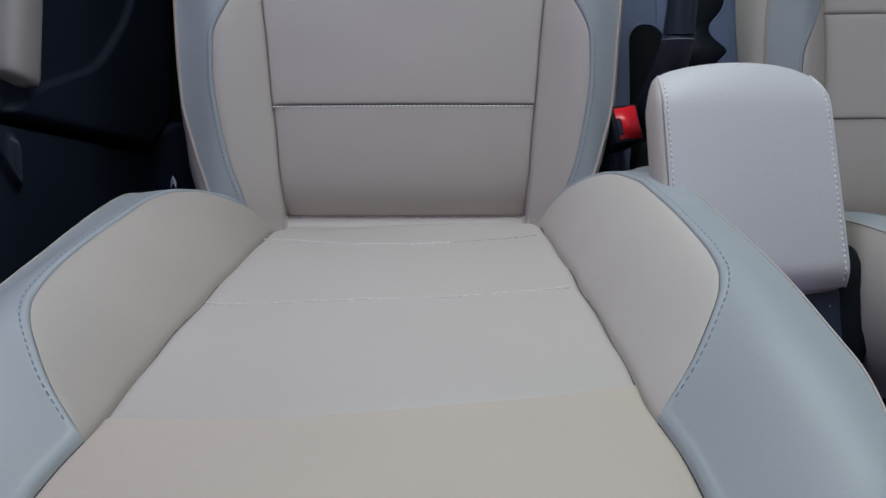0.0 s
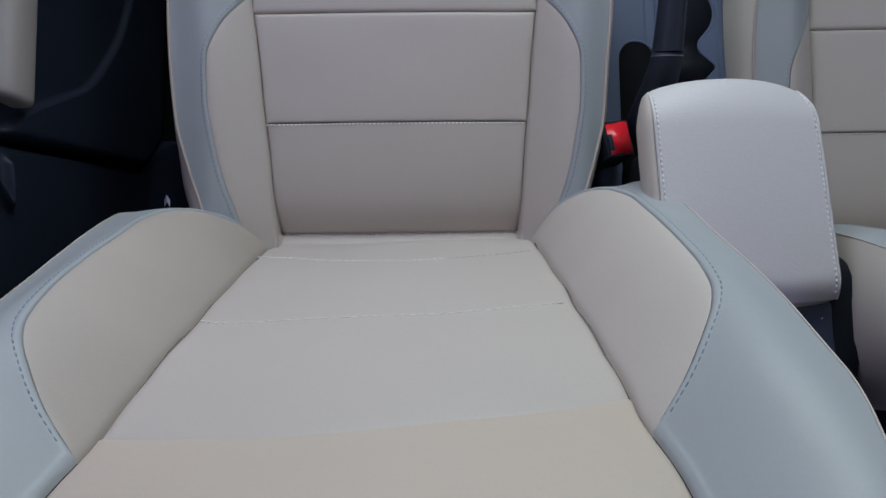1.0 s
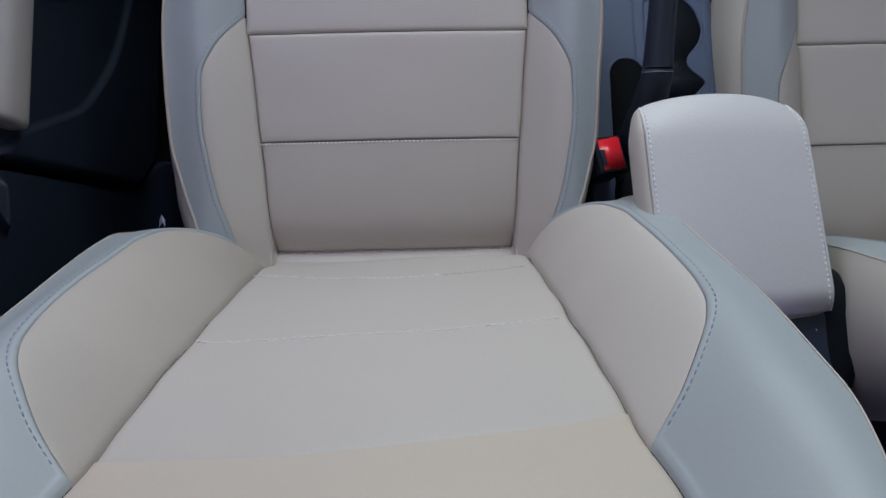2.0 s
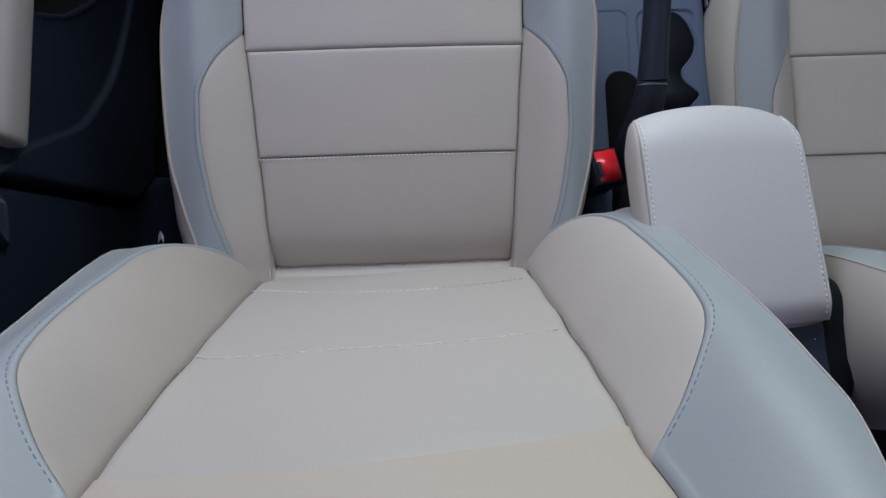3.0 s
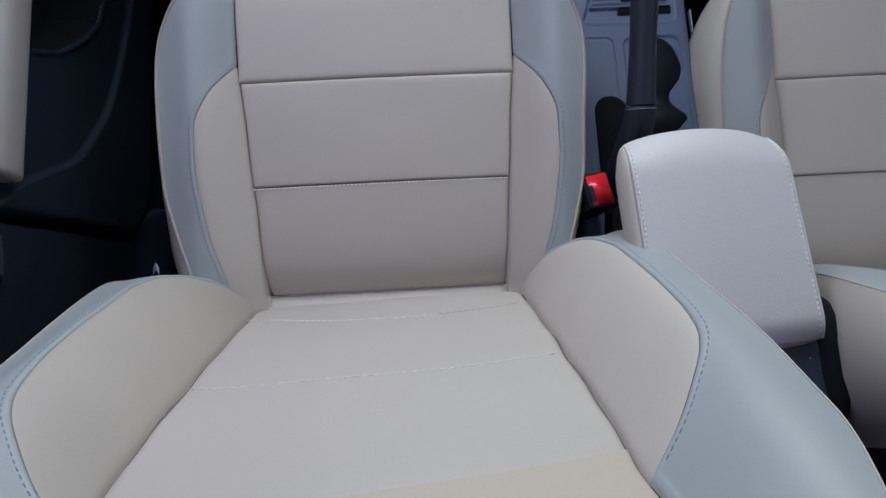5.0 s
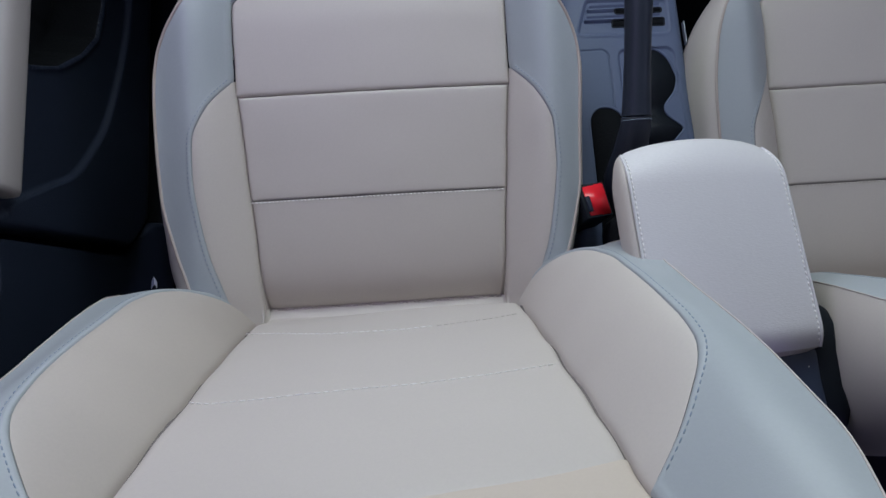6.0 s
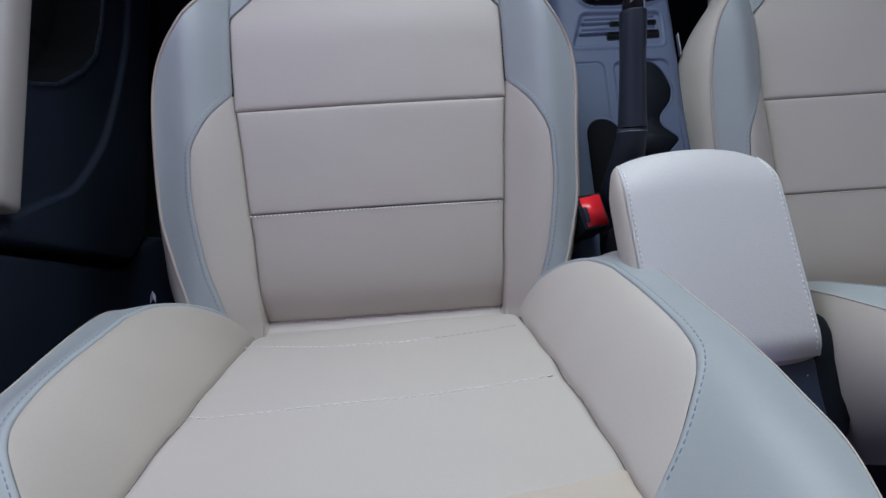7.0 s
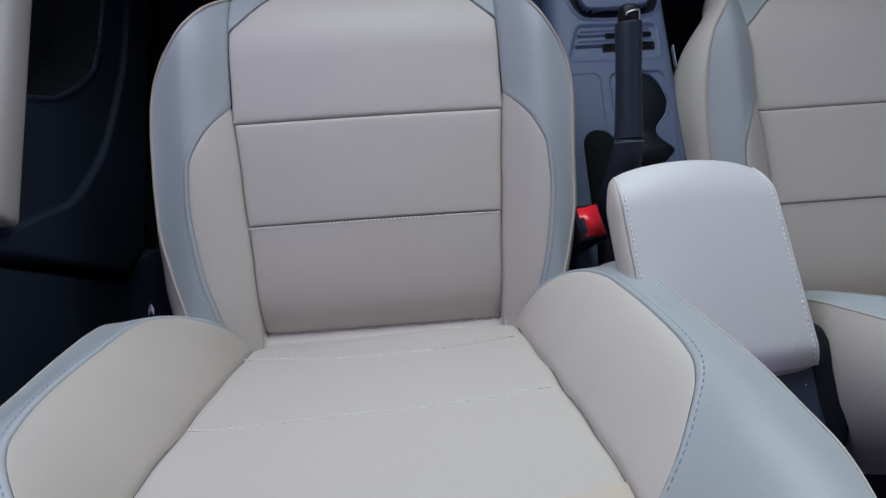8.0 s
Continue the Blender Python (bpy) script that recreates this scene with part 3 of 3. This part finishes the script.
for z, k in ((-0.05, 0.97), (0.045, 1.0), (0.066, 0.97), (0.078, 0.88), (0.085, 0.70), (0.088, 0.40)):
    ring = []
    for i in range(40):
        a = 2 * math.pi * i / 40
        c, d = math.cos(a), math.sin(a)
        ring.append(Vector((0.103 + 0.019 * (0.6 + 0.4 * k) * math.copysign(abs(c) ** 0.7, c), -0.132 + 0.072 * k * math.copysign(abs(d) ** 0.8, d), z)))
    rings.append(ring)
loft("hinge_cheek", rings, CUP, armrest, "glossy black rounded hinge cheek")

# ---- handbrake ----
brake = thing("handbrake_lever", (0.318, 0.17, 0.25), "black handbrake lever with a stitched grip beside the cup holders", "handbrake")
B0 = Vector((0.318, 0.17, 0.25))


def ring_at(c, axis, rx, rz, n=20):
    axis = Vector(axis).normalized()
    a = Vector((1, 0, 0))
    b = axis.cross(a).normalized()
    return [Vector(c) - B0 + a * rx * math.cos(2 * math.pi * k / n) + b * rz * math.sin(2 * math.pi * k / n) for k in range(n)]


ax = Vector((0.005, 0.130, 0.042))
loft("gaiter", [ring_at((0.323, 0.118, 0.262), (0, 0.6, 0.8), 0.026, 0.040), ring_at((0.323, 0.145, 0.305), (0, 0.7, 0.7), 0.024, 0.030),
                ring_at((0.3245, 0.175, 0.348), ax, 0.021, 0.023), ring_at((0.326, 0.198, 0.372), ax, 0.0185, 0.020), ring_at((0.3262, 0.205, 0.3745), ax, 0.0182, 0.0195)],
     material("gaiter_leather", (0.012, 0.017, 0.030), 0.6, 0.4, 500, 0.15), brake, "black handbrake gaiter")
grip = []
for i in range(15):
    t = i / 14
    c = Vector((0.3264, 0.2065, 0.375)) + ax * t * 1.02
    r = 0.0186 - 0.0014 * math.sin(t * math.pi) - 0.001 * t + (0.0012 if t > 0.93 else 0)
    if t == 1:
        r -= 0.0015
    grip.append(ring_at(c, ax, r * 0.95, r * 1.1))
loft("grip", grip, GRIP, brake, "dark navy leather grip", caps=False)
for back, r in ((0.0, 0.0186), (0.0055, 0.0185)):
    seam_ring = ring_at(Vector((0.3264, 0.2065, 0.375)) - ax.normalized() * back, ax, r, r * 1.1)
    tube("grip_seam", seam_ring[10:] + seam_ring[:1], 0.00045, GREYTHREAD if back else BLACK, brake, 6)
tip = Vector((0.3264, 0.2065, 0.375)) + ax * 1.02
n = ax.normalized()
loft("grip_collar", [ring_at(tip - n * 0.003, ax, 0.0166, 0.0190), ring_at(tip + n * 0.0005, ax, 0.0165, 0.0189), ring_at(tip + n * 0.0014, ax, 0.0157, 0.0181), ring_at(tip - n * 0.001, ax, 0.0146, 0.0170),
                     ring_at(tip - n * 0.010, ax, 0.0142, 0.0166)], GRIP, brake, "navy grip collar", caps=False)


def squared(c, rx, rz, k=24):
    up = n.cross(Vector((1, 0, 0))).normalized()
    up = up if up.z > 0 else -up
    pts = []
    for i in range(k):
        t = 2 * math.pi * i / k
        x, y = math.cos(t), math.sin(t)
        pts.append(c - B0 + Vector((1, 0, 0)) * rx * math.copysign(abs(x) ** 0.7, x) + up * rz * math.copysign(abs(y) ** 0.7, y))
    return pts


loft("end_cap", [squared(tip - n * 0.012, 0.0122, 0.0135), squared(tip + n * 0.012, 0.0122, 0.0135), squared(tip + n * 0.018, 0.0116, 0.0125), squared(tip + n * 0.0215, 0.0100, 0.0105),
                 squared(tip + n * 0.0235, 0.0070, 0.0070)], material("gloss_black_plastic", (0.004, 0.004, 0.006), 0.5, 0, 700, 0.1, gloss=0.3), brake, "glossy black end cap")
over = n.cross(Vector((1, 0, 0))).normalized()
over = (over if over.z > 0 else -over) * 0.0134
tube("button_frame", [tip - B0 + over + n * s + Vector((x, 0, 0)) for x, s in ((0.0088, -0.002), (0.0090, 0.006), (0.0090, 0.0125), (0.0084, 0.0140), (0.0060, 0.0142), (-0.0010, 0.0130), (-0.0062, 0.0112), (-0.0078, 0.0085))],
     0.0011, CHROME, brake, 6, "chrome button frame")

# ---- belt buckle ----
buckle = thing("belt_buckle", (0.2711, 0.1082, 0.348), "red and black seat belt buckle beside the cushion", "seat belt buckle")
buckle.rotation_euler = (radians(-3.5), radians(13.4), radians(9.3))
part("housing", box((0.0365, 0.0455, 0.080), (0.0, 0.0, -0.0395), 0.0012, 2), CUP, buckle, "black buckle housing")
press = bmesh.new()
bmesh.ops.create_cube(press, size=1.0, matrix=Matrix.Translation((0.0, 0.0, -0.0015)) @ Matrix.Diagonal((0.0320, 0.0412, 0.008, 1)))
for v in press.verts:
    if v.co.z > 0 and v.co.x < 0:
        v.co.z -= 0.0022
bmesh.ops.bevel(press, geom=press.edges[:], offset=0.0012, segments=2, affect="EDGES")
part("press_button", press, RED, buckle, "red press button")
part("tongue_slot", box((0.0055, 0.020, 0.006), (-0.0108, -0.004, 0.0), 0.0008), BLACK, buckle, "black tongue slot")
part("strap", box((0.020, 0.010, 0.14), (0, -0.004, -0.14), 0.003), CARPET, buckle, "black webbing")

# ---- label on the seat ----
tag = thing("fabric_label", (-0.253, 0.026, 0.402), "small white fabric label sewn to the seat side", "label")
rings = []
for t in steps(0, 1, 0.05):
    a = t * math.pi
    tall = 0.021 * math.sin(a) ** 0.8
    rings.append([Vector((0.0032 * math.cos(a) * (1 - 0.8 * math.sin(a)) + 0.40 * tall, 0.008 * q + 0.003 * math.sin(a), tall * (1 + 0.12 * q))) for q in (-0.5, -0.25, 0, 0.25, 0.5)])
loft("label_loop", rings, material("worn_label", (0.42, 0.43, 0.56), 0.35, 0, 600, 0.03), tag, "", closed=False, caps=False)

# ---- specks of dirt ----
def speck(place, size, mat, label):
    bm = bmesh.new()
    bmesh.ops.create_icosphere(bm, subdivisions=1, radius=1.0, matrix=Matrix.Translation(place) @ Matrix.Diagonal((*size, 1)))
    return tagged(part("dust_speck", bm, mat), label, "speck")

speck((0.425, -0.108, 0.4893), (0.0008, 0.0011, 0.0004), WHITE, "tiny white fleck of dust on the hinge block")
speck((0.4808, -0.132, 0.478), (0.0005, 0.0012, 0.0008), BLACK, "tiny dark speck of dirt on the seat side")


# ---- driver's door and pillar ----
DOOR = -0.405
door = thing("front_door", (DOOR, 0.45, 0.0), "dark navy plastic inner door panel with a map pocket", "car door")


def rear_edge(z):
    """Where the door ends towards the pillar."""
    return 0.092 + 0.105 * (0.438 - z) + 0.06 * (1 - ease(0.04, 0.13, z))


ridge_line = curve(*zip((0.10, 0.137, 0.16, 0.20, 0.25, 0.30, 0.36, 0.43, 0.50, 0.60, 0.95), (0.46, 0.41, 0.36, 0.285, 0.24, 0.205, 0.18, 0.158, 0.142, 0.137, 0.13)))


def ridge(y):
    """Height of the moulding line along the door."""
    return ridge_line(y)


def pocket(y, z):
    low = float(np.interp(y, (0.30, 0.312, 0.335, 0.38, 0.425, 0.48, 0.546, 0.95), (0.42, 0.384, 0.335, 0.28, 0.243, 0.229, 0.224, 0.22)))
    return max(low - z, 0.305 - y, z - 0.40, y - 0.70)


def door_skin(y, z):
    x = DOOR
    x -= 0.008 * ease(-0.004, 0.006, z - ridge(y))
    x += 0.0010 * math.exp(-((z - ridge(y) + 0.002) / 0.0030) ** 2)
    x -= 0.055 * (1 - ease(-0.012, 0.008, pocket(y, z)))
    x += 0.004 * math.exp(-((pocket(y, z) - 0.012) / 0.008) ** 2)
    x += 0.004 * ease(0.425, 0.435, y) * (1 - ease(-0.03, -0.014, pocket(y, z)))
    x -= 0.030 * math.exp(-max(y - 0.108, 0) / 0.0016)
    x -= 0.03 * (1 - ease(0.0, 0.07, z))
    slide = (rear_edge(z) + 0.0035 - 0.108) * (1 - ease(0.108, 0.2, y))
    return Vector((x - DOOR, y + slide - 0.45, z))


# the pocket's black colour stands in for the shade under the pad
sheet("door", [0.108, 0.109, 0.110, 0.112, 0.115, 0.119, 0.124] + steps(0.13, 0.70, 0.0026) + steps(0.70, 0.95, 0.0125)[1:], steps(0.02, 0.50, 0.0026) + steps(0.50, 0.78, 0.014)[1:], lambda y, z: door_skin(y, z),
      lambda y, z: "pocket_liner" if pocket(y, z) < 0.006 else "door_skin",
      (("door_skin", BLACK, ""), ("pocket_liner", CARPET, "map pocket, coloured black for the shade in it")), door, lambda y, z: pocket(y, z) - 0.006)
part("window_sill", box((0.19, 0.85, 0.03), (-0.075, 0.08, 0.785), 0.012, 3), BLACK, door)
part("door_core", box((0.04, 0.85, 0.76), (-0.10, 0.08, 0.40), 0.01), BLACK, door)
rings = []
for f in spaced(26):
    y = 0.130 + 0.49 * f
    k = (1 - (1 - min((y - 0.130) / 0.006, 1)) ** 3) ** 0.5 if y < 0.136 else 1.0
    ring = []
    for i in range(28):
        a = 2 * math.pi * i / 28
        c, d = math.cos(a), math.sin(a)
        ring.append(Vector((-0.032 + 0.050 * math.copysign(abs(c) ** 0.35, c) * (0.9 + 0.1 * k), y - 0.45, 0.445 + 0.028 * math.copysign(abs(d) ** 0.6, d) * (0.55 + 0.45 * k))))
    rings.append(ring)
loft("armrest_pad", rings, PAD, door, "beige padded door armrest")

pillar = thing("pillar_trim", (-0.42, -0.15, 0.0), "dark plastic door pillar and sill trim", "pillar trim", kind="structure")


def pillar_skin(y, z):
    x = -0.415
    x -= 0.030 * math.exp(-max(0.094 - y, 0) / 0.0016)
    line = min(abs((y - 0.021) - 1.0 * (z - 0.421)), abs((y - 0.021) - 4.5 * (z - 0.421)) * 0.25)
    x += 0.010 * math.exp(-(line / 0.0055) ** 2) * ease(0.015, 0.03, y) * (1 - ease(0.07, 0.085, y)) * ease(0.40, 0.43, z)
    x += 0.03 * (1 - ease(0.02, 0.10, z))
    slide = (rear_edge(z) - 0.0035 - 0.094) * ease(-0.1, 0.094, y)
    return Vector((x + 0.42, y + slide + 0.15, z))


sheet("pillar", steps(-0.60, 0.0, 0.012)[:-1] + steps(0.0, 0.076, 0.002) + [0.080, 0.084, 0.087, 0.090, 0.092, 0.093, 0.094], steps(0.0, 0.38, 0.012)[:-1] + steps(0.38, 0.52, 0.002) + steps(0.52, 1.25, 0.012)[1:], pillar_skin, lambda y, z: "pillar_skin", (("pillar_skin", BLACK, ""),), pillar)

# ---- the closed cabin round the view ----
def structure(name, size, centre, mat, label, category):
    ob = part(name, box(size, centre, 0.01), mat)
    return tagged(ob, label, category, kind="structure")


structure("floor", (1.75, 2.3, 0.04), (0.35, -0.05, -0.021), CARPET, "black carpeted car floor", "floor")
structure("ceiling", (1.75, 2.0, 0.04), (0.35, -0.25, 1.36), LINER, "plain grey headliner", "ceiling")
structure("wall_right", (0.06, 2.3, 0.80), (1.20, -0.05, 0.40), BLACK, "dark door on the far side", "wall")
structure("wall_left", (0.04, 2.3, 0.80), (-0.56, -0.05, 0.40), BLACK, "dark outer body side", "wall")
structure("wall_front", (1.75, 0.06, 0.72), (0.35, 1.08, 0.36), BLACK, "dark bulkhead under the windscreen", "wall")
# unseen block, sized to keep windscreen light off pocket and cushion front
structure("wall_dash_shade", (1.62, 0.27, 0.28), (0.35, 0.915, 0.55), BLACK, "unseen plain dark dash block, added to shade the low front", "wall")
structure("wall_rear", (1.75, 0.06, 1.36), (0.35, -1.18, 0.68), LINER, "plain grey rear of the cabin", "wall")
